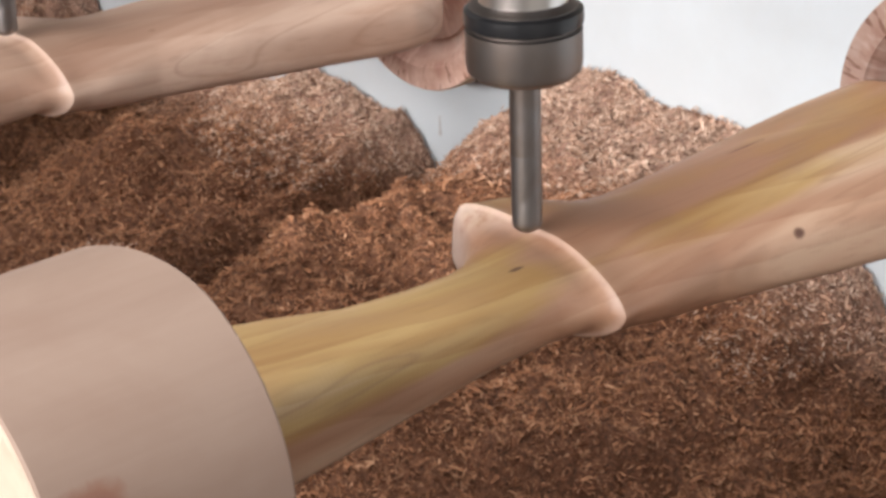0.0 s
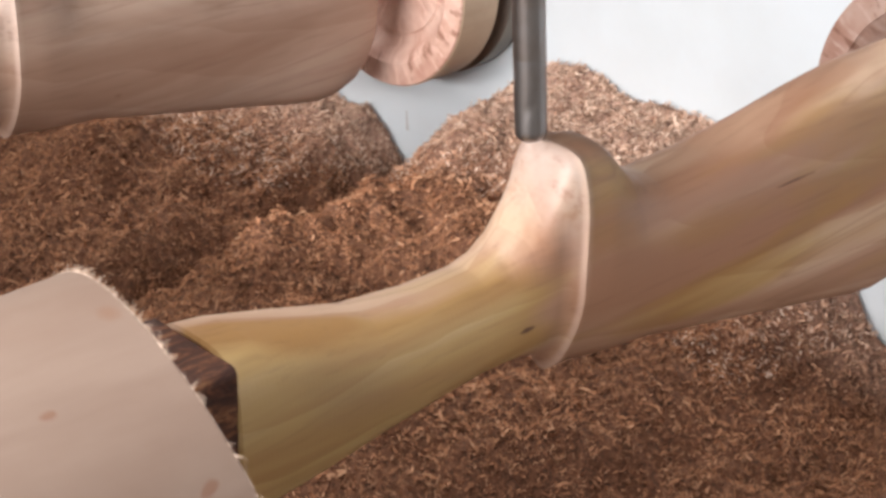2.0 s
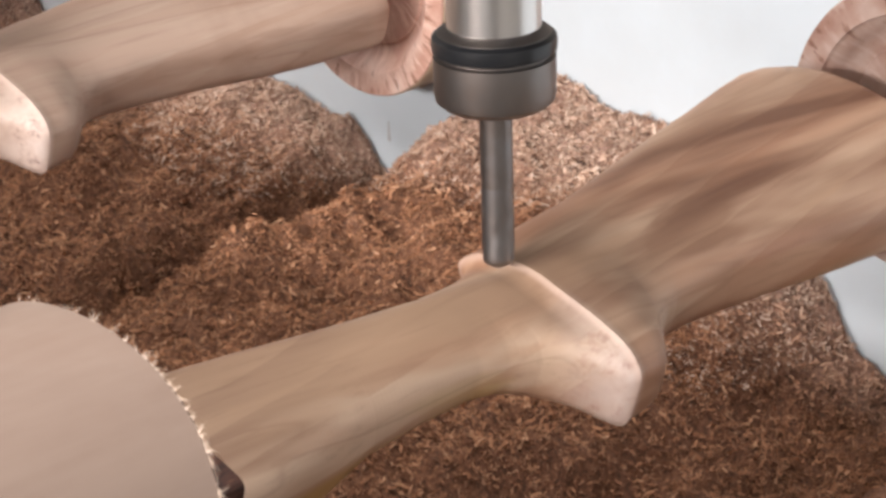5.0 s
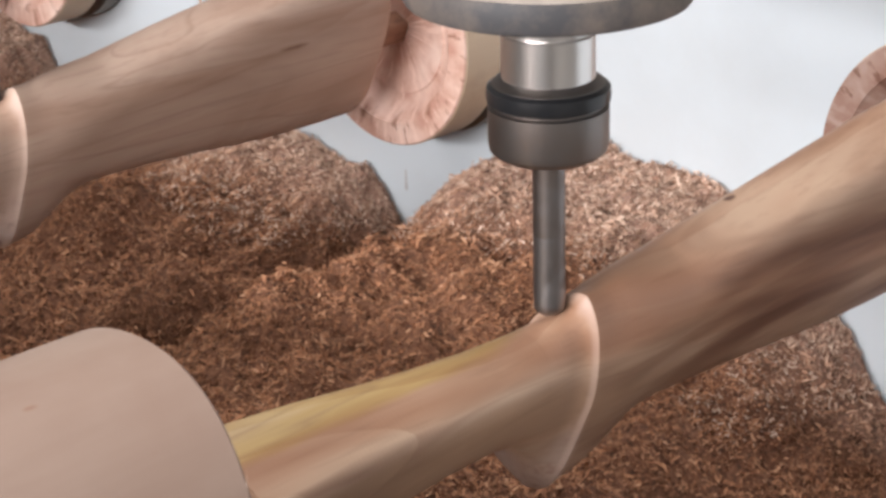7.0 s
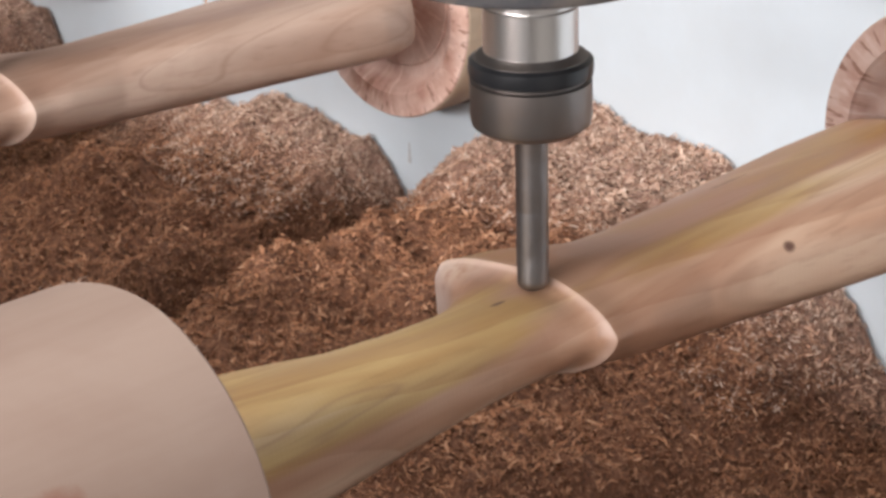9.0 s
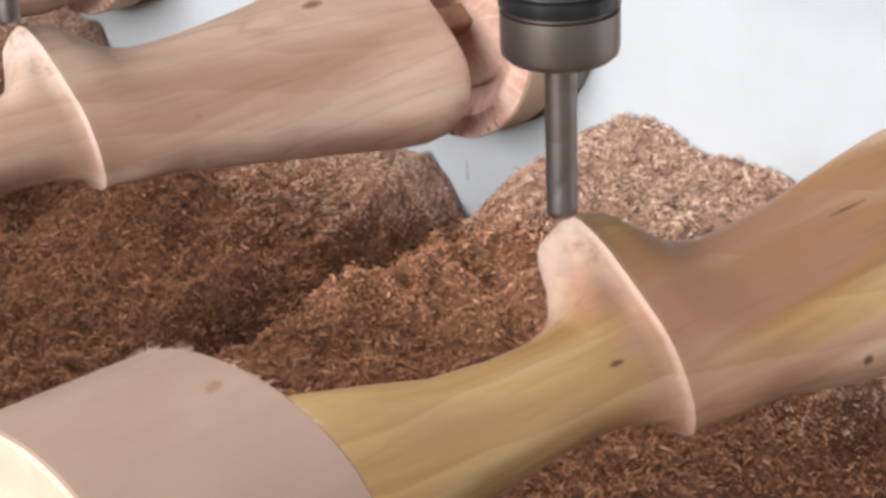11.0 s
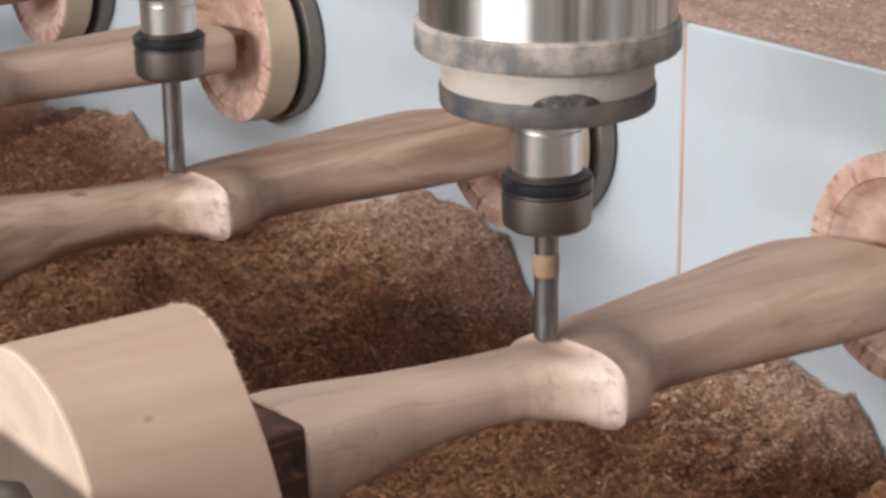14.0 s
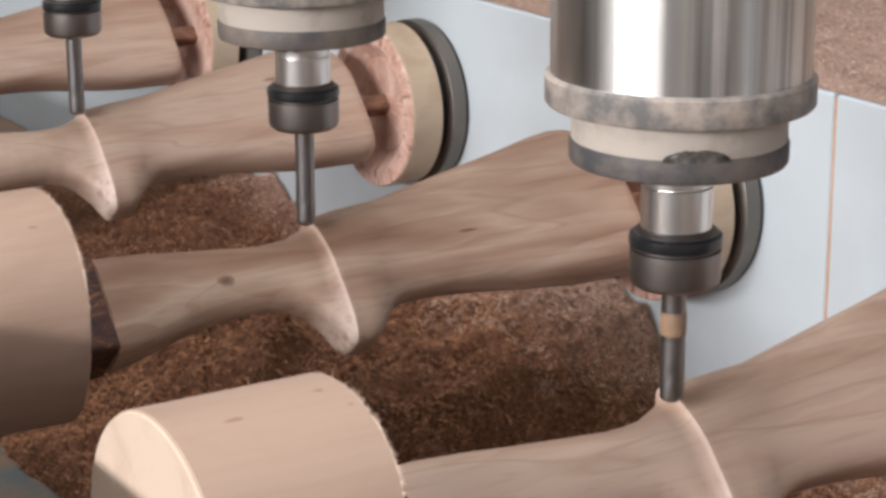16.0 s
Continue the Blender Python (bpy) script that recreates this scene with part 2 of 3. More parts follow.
def end_grain(name, tone=1.0):
    """Turned end grain: rings, and short radial cracks and smears round the axis."""
    k = Mat(name, 0.55)
    tc = k.n("ShaderNodeTexCoord")
    sp = k.n("ShaderNodeSeparateXYZ")
    k.l(tc.outputs["Object"], sp.inputs[0])
    at = k.n("ShaderNodeMath")
    at.operation = "ARCTAN2"
    k.l(sp.outputs["X"], at.inputs[0])
    k.l(sp.outputs["Z"], at.inputs[1])
    oi = k.n("ShaderNodeObjectInfo")
    sq = k.n("ShaderNodeVectorMath")
    sq.operation = "MULTIPLY"
    sq.inputs[1].default_value = (1, 0, 1)
    k.l(tc.outputs["Object"], sq.inputs[0])
    ln = k.n("ShaderNodeVectorMath")
    ln.operation = "LENGTH"
    k.l(sq.outputs[0], ln.inputs[0])
    cb = k.n("ShaderNodeCombineXYZ")
    mu = k.n("ShaderNodeMath")
    mu.operation, mu.inputs[1].default_value = "MULTIPLY", 11.0
    k.l(at.outputs[0], mu.inputs[0])
    mr = k.n("ShaderNodeMath")
    mr.operation, mr.inputs[1].default_value = "MULTIPLY", 70.0
    k.l(ln.outputs["Value"], mr.inputs[0])
    k.l(mu.outputs[0], cb.inputs[0])
    k.l(mr.outputs[0], cb.inputs[1])
    k.l(oi.outputs["Random"], cb.inputs[2])
    g1 = k.noise(cb.outputs[0], 1.0, 3, 0.6)
    g2 = k.noise(k.coords((70, 70, 70)), 1.0, 4)
    c = k.ramp(g2, [(0.35, (0.50, 0.30, 0.235)), (0.52, (0.63, 0.445, 0.37)), (0.68, (0.73, 0.58, 0.505))])
    ring_r = k.n("ShaderNodeMath")
    ring_r.operation, ring_r.inputs[1].default_value = "MULTIPLY", 8.0
    k.l(ln.outputs["Value"], ring_r.inputs[0])
    ring = k.ramp(ring_r.outputs[0], [(0.26, (0.15, 0.15, 0.15)), (0.295, (1, 1, 1))])
    c = k.mix(k.mix(1.0, ring, k.ramp(g1, [(0.575, (0, 0, 0)), (0.63, (0.85, 0.85, 0.85))]), "MULTIPLY"), c, (0.27, 0.13, 0.085))
    c = k.mix(k.ramp(g1, [(0.36, (0.7, 0.7, 0.7)), (0.44, (0, 0, 0))]), c, (0.78, 0.61, 0.53))
    k.colour(k.mix(1.0, c, (tone, tone * 0.94, tone * 0.92), "MULTIPLY"))
    k.bump(g1, 0.35, 0.0008)
    return k.m


M_DISC = end_grain("turned_disc_wood")
M_DISC_BROWN = end_grain("browarpdisc_wood", 0.55)
M_PLY = wood("disc_edge_wood", (0.50, 0.385, 0.275), (0.42, 0.31, 0.215), (40, 40, 40), 0.5)
M_STEEL = metal("polished_steel", (0.80, 0.78, 0.76), 0.32)


def turned_steel(name):
    """Lathe-turned steel: its gloss is drawn out along the axis, with upright streaks in the colour standing in for
    striped reflections.
    """
    k = Mat(name, 0.33, 1.0)
    tn = k.n("ShaderNodeTangent")
    tn.direction_type, tn.axis = "RADIAL", "Z"
    k.l(tn.outputs[0], k.b.inputs["Tangent"])
    k.b.inputs["Anisotropic"].default_value = 0.85
    k.b.inputs["Anisotropic Rotation"].default_value = 0.25
    g = k.noise(k.coords((170, 170, 1.5)), 1.0, 2)
    k.colour(k.ramp(g, [(0.35, (0.42, 0.40, 0.38)), (0.5, (0.80, 0.78, 0.76)), (0.7, (0.86, 0.85, 0.84))]))
    return k.m


M_BODY = turned_steel("turned_steel")
M_NUT = metal("dull_nut_steel", (0.27, 0.25, 0.24), 0.42, (0.26, 0.19, 0.15))
M_BIT = metal("tool_steel", (0.30, 0.29, 0.29), 0.42, (0.20, 0.15, 0.12), 0.6)
M_DARK = metal("dark_plate_steel", (0.21, 0.19, 0.17), 0.5, (0.30, 0.25, 0.2))
k = Mat("black_rubber", 0.28)
k.colour((0.015, 0.016, 0.018))
M_RUBBER = k.m


def dusty(name, base, dust, rough=0.6, lo=0.4, hi=0.65, scale=35):
    k = Mat(name, rough)
    g1 = k.noise(k.coords((scale, scale, scale)), 1.0, 6, 0.65)
    k.colour(k.mix(k.ramp(g1, [(lo, (0, 0, 0)), (hi, (1, 1, 1))]), base, dust))
    k.bump(g1, 0.15, 0.0006)
    return k.m


M_SCUFF = dusty("grey_scuff", (0.40, 0.41, 0.42), (0.55, 0.55, 0.55), 0.6, 0.4, 0.6, 300)
M_RESIN = dusty("resin_stain", (0.40, 0.24, 0.14), (0.25, 0.17, 0.12), 0.5)
M_SEAL = dusty("dusty_black_seal", (0.07, 0.07, 0.075), (0.22, 0.18, 0.15))
M_SMEAR = dusty("dark_grease", (0.06, 0.055, 0.052), (0.20, 0.175, 0.155), 0.4, 0.45, 0.7, 200)
M_CREAM = dusty("dust_coated_collar", (0.50, 0.44, 0.385), (0.33, 0.285, 0.25), 0.7, 0.5, 0.72, 45)
M_FLANGE = dusty("dusty_grey_flange", (0.17, 0.165, 0.16), (0.46, 0.39, 0.34), 0.5, 0.42, 0.62, 60)
M_WHITE = dusty("white_enamel", (0.56, 0.62, 0.66), (0.535, 0.585, 0.615), 0.35, 0.45, 0.6, 8)
M_SEAM = dusty("dusty_seam", (0.50, 0.27, 0.16), (0.60, 0.40, 0.29))
M_BED = dusty("dusty_bed_steel", (0.14, 0.12, 0.10), (0.22, 0.14, 0.09), 0.7, 0.4, 0.6, 30)
M_BLUE = dusty("grey_blue_paint", (0.10, 0.125, 0.13), (0.24, 0.15, 0.095), 0.5, 0.4, 0.65, 30)
M_ROOM = dusty("grey_plaster", (0.45, 0.44, 0.42), (0.40, 0.39, 0.37), 0.8, 0.4, 0.6, 3)
M_FLOOR = dusty("grey_concrete", (0.25, 0.24, 0.22), (0.20, 0.18, 0.16), 0.8, 0.4, 0.6, 4)


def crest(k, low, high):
    """How pale the heap is here: pale dust, and light caught on the crests against the housing put into the colour,
    with an uneven edge.
    """
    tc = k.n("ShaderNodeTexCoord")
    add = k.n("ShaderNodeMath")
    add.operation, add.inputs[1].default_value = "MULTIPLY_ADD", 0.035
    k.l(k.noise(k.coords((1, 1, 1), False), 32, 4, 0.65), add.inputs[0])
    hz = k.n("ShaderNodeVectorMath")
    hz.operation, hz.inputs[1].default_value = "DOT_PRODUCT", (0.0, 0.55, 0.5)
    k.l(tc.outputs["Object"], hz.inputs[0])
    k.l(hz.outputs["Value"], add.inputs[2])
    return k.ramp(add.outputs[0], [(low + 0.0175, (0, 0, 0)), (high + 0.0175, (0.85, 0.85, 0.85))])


def sawdust(name, a, b, c, pale=None):
    k = Mat(name, 0.9)
    v = k.coords((1, 1, 1), False)
    g1 = k.noise(v, 420, 3, 0.7)
    g2 = k.noise(v, 28, 4, 0.6)
    col = k.ramp(g1, [(0.33, a), (0.5, b), (0.66, c)])
    col = k.mix(k.ramp(g2, [(0.35, (0.0, 0.0, 0.0)), (0.65, (0.6, 0.6, 0.6))]), col, b)
    if pale:
        # crests lightened in colour where the low light catches them
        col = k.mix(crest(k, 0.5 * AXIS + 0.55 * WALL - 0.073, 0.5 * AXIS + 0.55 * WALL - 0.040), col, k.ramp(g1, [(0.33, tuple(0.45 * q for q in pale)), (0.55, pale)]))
    k.colour(col)
    k.bump(g1, 0.9, 0.0016)
    return k.m


M_DUST_PALE = sawdust("pinkish_sawdust", (0.22, 0.13, 0.095), (0.38, 0.255, 0.20), (0.52, 0.38, 0.31))
# brown base darkened in colour for the shaded gaps between the shavings
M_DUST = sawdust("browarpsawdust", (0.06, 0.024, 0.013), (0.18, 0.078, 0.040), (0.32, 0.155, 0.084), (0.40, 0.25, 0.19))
def chip(name, brown, pale=None):
    """Shavings: each of its own shade, with darker and lighter drifts, and on the crests paler ones that also carry the
    light there in their colour.
    """
    k = Mat(name, 0.85)
    ge = k.n("ShaderNodeNewGeometry")
    rnd = ge.outputs["Random Per Island"]
    c = k.ramp(rnd, brown)
    if pale:
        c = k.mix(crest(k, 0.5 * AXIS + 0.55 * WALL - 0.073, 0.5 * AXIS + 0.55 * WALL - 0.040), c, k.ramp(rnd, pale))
    v = k.coords((1, 1, 1), False)
    c = k.mix(1.0, c, k.ramp(k.noise(v, 38, 3, 0.6), [(0.34, (0.78, 0.75, 0.73)), (0.50, (0.95, 0.94, 0.93)), (0.68, (1.1, 1.1, 1.1))]), "MULTIPLY")
    c = k.mix(1.0, c, k.ramp(k.noise(v, 210, 2, 0.6), [(0.34, (0.56, 0.52, 0.50)), (0.48, (0.95, 0.95, 0.95)), (0.7, (1.0, 1.0, 1.0))]), "MULTIPLY")
    k.colour(c)
    return k.m


PALE_CHIPS = [(0.0, (0.38, 0.215, 0.145)), (0.3, (0.63, 0.43, 0.32)), (1.0, (0.80, 0.63, 0.51))]
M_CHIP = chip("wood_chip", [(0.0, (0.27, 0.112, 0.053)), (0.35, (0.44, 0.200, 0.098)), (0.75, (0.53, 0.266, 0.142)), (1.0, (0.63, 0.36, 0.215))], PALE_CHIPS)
M_CHIP_PALE = chip("pale_wood_chip", PALE_CHIPS)


# ---------------------------------------------------------------- mesh helpers
def put(name, bm, material, parent=None, label="", smooth=False):
    me = bpy.data.meshes.new(name)
    bm.normal_update()
    bm.to_mesh(me)
    bm.free()
    for m in (material if isinstance(material, (list, tuple)) else [material]):
        me.materials.append(m)
    if smooth:
        me.polygons.foreach_set("use_smooth", [True] * len(me.polygons))
        me.set_sharp_from_angle(angle=radians(35))
    ob = new(name, me)
    if parent:
        ob.parent = parent
    if label:
        ob["label"] = label
    return ob


part = put


def lathe(profile, seg=64, axis="z", caps=True):
    """Turn (radius, height) points round the z or the y axis."""
    bm = bmesh.new()
    rings = []
    for r, h in profile:
        ring = []
        for i in range(seg):
            a = 2 * math.pi * i / seg
            p = (r * math.cos(a), r * math.sin(a), h) if axis == "z" else (r * math.cos(a), h, -r * math.sin(a))
            ring.append(bm.verts.new(p))
        rings.append(ring)
    for a, b in zip(rings, rings[1:]):
        for i in range(seg):
            bm.faces.new((a[i], a[(i + 1) % seg], b[(i + 1) % seg], b[i]))
    if caps:
        bm.faces.new(rings[0][::-1])
        bm.faces.new(rings[-1])
    bmesh.ops.recalc_face_normals(bm, faces=bm.faces)
    return bm


def box(x0, x1, y0, y1, z0, z1, bevel=0.0):
    bm = bmesh.new()
    bmesh.ops.create_cube(bm, size=1)
    bmesh.ops.transform(bm, verts=bm.verts, matrix=Matrix.Translation(((x0 + x1) / 2, (y0 + y1) / 2, (z0 + z1) / 2)) @ Matrix.Diagonal((x1 - x0, y1 - y0, z1 - z0, 1)))
    if bevel:
        bmesh.ops.bevel(bm, geom=bm.edges[:], offset=bevel, segments=2, affect="EDGES", profile=0.5)
    return bm


# ---------------------------------------------------------------- the hall
put("hall_floor", box(-4.5, 2.8, -3.0, 3.0, -0.80, -0.75), M_FLOOR)["kind"] = "structure"
# ceiling left open above the added overhead fill lamp
bm = bmesh.new()
for b in ((-4.5, -1.3, -3.0, 3.0), (0.7, 2.8, -3.0, 3.0), (-1.3, 0.7, -3.0, -1.1), (-1.3, 0.7, 0.3, 3.0)):
    q = box(b[0], b[1], b[2], b[3], 2.80, 2.85)
    tmp = bpy.data.meshes.new("ceiling_piece")
    q.to_mesh(tmp)
    bm.from_mesh(tmp)
    q.free()
    bpy.data.meshes.remove(tmp)
put("ceiling", bm, M_ROOM)["kind"] = "structure"
put("wall_back", box(-4.5, 2.8, 2.9, 3.0, -0.75, 2.80), M_ROOM)["kind"] = "structure"
put("wall_far", box(-4.5, -4.4, -3.0, 2.9, -0.75, 2.80), M_ROOM)["kind"] = "structure"
for nm, args in (("wall_front_low", (-4.4, 2.8, -3.0, -2.9, -0.75, 0.94)), ("wall_front_mid", (-4.4, 2.8, -3.0, -2.9, 1.06, 1.4)), ("wall_front_high", (-4.4, 2.8, -3.0, -2.9, 2.6, 2.8)),
                 ("wall_front_a", (-4.4, -1.8, -3.0, -2.9, 1.4, 2.6)), ("wall_front_b", (0.6, 2.8, -3.0, -2.9, 1.4, 2.6)),
                 ("wall_front_c", (-4.4, -0.68, -3.0, -2.9, 0.94, 1.06)), ("wall_front_d", (1.58, 2.8, -3.0, -2.9, 0.94, 1.06)),
                 # side wall left open behind the added side fill lamp
                 ("wall_side_low", (2.7, 2.8, -2.9, 2.9, -0.75, 1.0)), ("wall_side_high", (2.7, 2.8, -2.9, 2.9, 2.5, 2.8)),
                 ("wall_side_a", (2.7, 2.8, -2.9, -1.0, 1.0, 2.5)), ("wall_side_b", (2.7, 2.8, 1.4, 2.9, 1.0, 2.5))):
    put(nm, box(*args), M_ROOM)["kind"] = "structure"

# ---------------------------------------------------------------- the machine's bed and headstock housing
bed = put("machine_bed", box(-1.5, 0.45, -0.34, WALL - 0.002, -0.75, 0.0, 0.004), M_BED)
tagged(bed, "dusty dark steel machine bed under heaps of sawdust", "machine bed", kind="structure")
rail = put("bed_rail", box(-1.5, 0.45, -0.140, -0.090, 0.0, 0.030, 0.003), M_BLUE)
tagged(rail, "grey-blue painted steel guide rail on the machine bed, dusty", "rail", kind="structure")
beam = put("tailstock_beam", box(-1.5, 0.45, -0.335, -0.275, 0.0, AXIS + 0.050, 0.002), M_BLUE)
tagged(beam, "grey-blue painted steel tailstock beam along the machine bed", "machine beam", kind="structure")
housing = tagged(new("headstock_housing"), "white enamelled sheet-metal headstock housing with a dusty vertical seam", "machine housing", kind="structure")
SEAM = -0.4231
for x0, x1 in ((-1.5, SEAM - 0.0011), (SEAM + 0.0011, 0.45)):
    part("panel", box(x0, x1, WALL, WALL + 0.25, -0.75, LEDGE, 0.0012), M_WHITE, housing)
bm = bmesh.new()
bmesh.ops.create_cone(bm, segments=10, radius1=0.0011, radius2=0.0004, depth=0.009, cap_ends=True)
bmesh.ops.transform(bm, verts=bm.verts, matrix=pose(-0.2862, WALL - 0.0001, AXIS - 0.0795) @ Matrix.Diagonal((1, 0.15, 1, 1)))
part("scuff", bm, M_SCUFF, housing, "small dark scuff mark")
part("seam", box(SEAM - 0.0012, SEAM + 0.0012, WALL + 0.0012, WALL + 0.2, -0.7, LEDGE - 0.002), M_SEAM, housing, "seam packed with pale sawdust")

# ---------------------------------------------------------------- sawdust
# crest of the heaps along the housing: x, height from the axis
CREST = [(-1.579, -0.10), (-1.096, -0.112), (-0.967, -0.089), (-0.946, -0.099), (-0.839, -0.12), (-0.750, -0.105), (-0.707, -0.091), (-0.622, -0.065), (-0.592, -0.063), (-0.552, -0.068), (-0.538, -0.090), (-0.513, -0.118),
         (-0.474, -0.105), (-0.432, -0.091), (-0.403, -0.085), (-0.367, -0.075), (-0.336, -0.078), (-0.308, -0.080), (-0.295, -0.094), (-0.282, -0.110), (-0.255, -0.104), (-0.242, -0.080), (-0.234, -0.068),
         (-0.212, -0.044), (-0.197, -0.036), (-0.182, -0.031), (-0.156, -0.040), (-0.117, -0.041), (-0.094, -0.052), (-0.069, -0.070), (-0.056, -0.081), (-0.045, -0.098), (-0.020, -0.115), (0.020, -0.10), (0.059, -0.05), (0.444, -0.05)]


def ground(x, y):
    zw = float(np.interp(x, [a for a, b in CREST], [b for a, b in CREST]))
    d = WALL - y
    z = zw + 0.003 - 0.30 * min(d, 0.06) - 0.13 * max(d - 0.06, 0)
    z = max(z, -0.128 - 0.02 * max(0.0, d - 0.2))
    p = Vector((x, y, 0))
    z += min(1.0, 0.15 + d * 12) * 0.018 * noise.fractal(p * 13, 1.0, 2.0, 3) + min(1.0, 0.35 + d * 14) * (0.0052 + 0.004 * min(1.0, max(0.0, (-0.28 - x) / 0.08))) * noise.fractal(p * 42, 0.9, 2.0, 4) + min(1.0, 0.3 + d * 18) * 0.0030 * noise.fractal(p * 130, 0.8, 2.0, 3)
    z += 0.028 * math.exp(-((x + 0.64) / 0.075) ** 2 - (y / 0.085) ** 2)
    front = -0.045 - 0.035 * min(1.0, max(0.0, (-0.42 - x) / 0.14))
    u = min(1.0, max(0.0, (front + 0.03 * noise.noise(p * 9) - y) / 0.02))
    z -= 0.03 * u * u * (3 - 2 * u)
    # folds where the dust has slid down
    z += min(1.0, 0.2 + d * 12) * 0.013 * min(1.0, max(0.0, (-0.24 - x) / 0.08)) * noise.noise(Vector((x * 26 + y * 9, y * 9 - x * 4, 5)))
    # the heaps stand a little off the housing
    z -= 0.012 * max(0.0, 1 - d / 0.0022)
    return AXIS + z


def heightfield(x0, x1, y0, y1, step, zfun):
    nx, ny = int(round((x1 - x0) / step)) + 1, int(round((y1 - y0) / step)) + 1
    verts = [(x0 + i * step, y0 + j * step, zfun(x0 + i * step, y0 + j * step)) for j in range(ny) for i in range(nx)]
    faces = [(j * nx + i, j * nx + i + 1, (j + 1) * nx + i + 1, (j + 1) * nx + i) for j in range(ny - 1) for i in range(nx - 1)]
    me = bpy.data.meshes.new("sawdust")
    me.from_pydata(verts, [], faces)
    me.polygons.foreach_set("use_smooth", [True] * len(faces))
    return me


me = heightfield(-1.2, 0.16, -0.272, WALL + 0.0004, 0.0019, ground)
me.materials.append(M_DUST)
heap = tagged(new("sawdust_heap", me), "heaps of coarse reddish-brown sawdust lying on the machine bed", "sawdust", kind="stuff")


def ledge_z(x, y):
    p = Vector((x, y, 3))
    return LEDGE + 0.0003 + (0.0035 + 0.003 * noise.fractal(p * 60, 1.0, 2.0, 4)) * min(1.0, max(0.0, y - WALL - 0.002) / 0.012) + 0.12 * max(0.0, y - WALL - 0.03)


me = heightfield(-1.2, 0.3, WALL + 0.002, WALL + 0.24, 0.004, ledge_z)
me.materials.append(M_DUST_PALE)
tagged(new("ledge_sawdust", me), "thin layer of sawdust lying on top of the housing", "sawdust", kind="stuff")


def chips(name, count, x0, x1, y0, y1, zfun, seed, material, size=1.0, near=0.0, above=-9.0):
    """Thin curled shavings lying on a surface; near > 0 crowds them towards y1."""
    rng = np.random.default_rng(seed)
    gx, gy = np.linspace(x0, x1, 420), np.linspace(y0, y1, 170)
    zg = np.array([[zfun(float(a), float(b)) for a in gx] for b in gy])
    x = rng.uniform(x0, x1, count)
    u = rng.uniform(0, 1, count)
    y = y1 - (y1 - y0) * u ** (1 + near)
    fx, fy = (x - x0) / (x1 - x0) * 419, (y - y0) / (y1 - y0) * 169
    ix, iy = np.clip(fx.astype(int), 0, 418), np.clip(fy.astype(int), 0, 168)
    dx, dy = fx - ix, fy - iy
    z = zg[iy, ix] * (1 - dx) * (1 - dy) + zg[iy, ix + 1] * dx * (1 - dy) + zg[iy + 1, ix] * (1 - dx) * dy + zg[iy + 1, ix + 1] * dx * dy
    # fibres lie in a loose, tangled layer with open pits
    pit = np.array([[noise.noise(Vector((float(a) * 150, float(b) * 150, seed))) + 0.6 * noise.noise(Vector((float(a) * 330, float(b) * 330, seed + 9))) for a in gx] for b in gy])
    hole = pit[iy, ix] * (1 - dx) * (1 - dy) + pit[iy, ix + 1] * dx * (1 - dy) + pit[iy + 1, ix] * (1 - dx) * dy + pit[iy + 1, ix + 1] * dx * dy
    keep = (z > above) & (hole + rng.uniform(-0.25, 0.25, count) > -0.38)
    x, y, z, hole = x[keep], y[keep], z[keep], hole[keep]
    count = len(x)
    z = z + (rng.uniform(-0.0014, 0.0018, count) + 0.0016 * np.clip(hole, -0.6, 0.8)) * size
    L, W = rng.uniform(0.0014, 0.0038, count) * size, rng.uniform(0.0004, 0.0009, count) * size
    a, tilt, bend, lift = rng.uniform(0, 6.283, count), rng.normal(0, 0.55, count), rng.normal(0, 1.8, count), rng.uniform(-0.15, 0.4, count)
    V = np.empty((count, 6, 3))
    for j, t in enumerate((-0.5, 0.0, 0.5)):
        ang = a + bend * t
        cx = x + np.cos(a) * np.cos(tilt) * t * L + np.sin(-a) * bend * (t * t) * L * 0.5
        cy = y + np.sin(a) * np.cos(tilt) * t * L + np.cos(a) * bend * (t * t) * L * 0.5
        cz = z + np.sin(tilt) * t * L + lift * (0.25 - t * t) * L
        w = W * (0.6 if abs(t) > 0.4 else 1.0)
        for k, sgn in enumerate((-0.5, 0.5)):
            V[:, 2 * j + k, 0], V[:, 2 * j + k, 1], V[:, 2 * j + k, 2] = cx - np.sin(ang) * w * sgn, cy + np.cos(ang) * w * sgn, cz + sgn * W * 0.4
    base = np.arange(count)[:, None] * 6
    quads = np.concatenate([base + np.array(q) for q in ((0, 1, 3, 2), (2, 3, 5, 4))])
    me = bpy.data.meshes.new(name)
    me.vertices.add(count * 6)
    me.vertices.foreach_set("co", V.ravel())
    me.loops.add(quads.size)
    me.loops.foreach_set("vertex_index", quads.ravel().astype(np.int32))
    me.polygons.add(len(quads))
    me.polygons.foreach_set("loop_start", np.arange(0, quads.size, 4, dtype=np.int32))
    me.update(calc_edges=True)
    me.materials.append(material)
    return new(name, me)


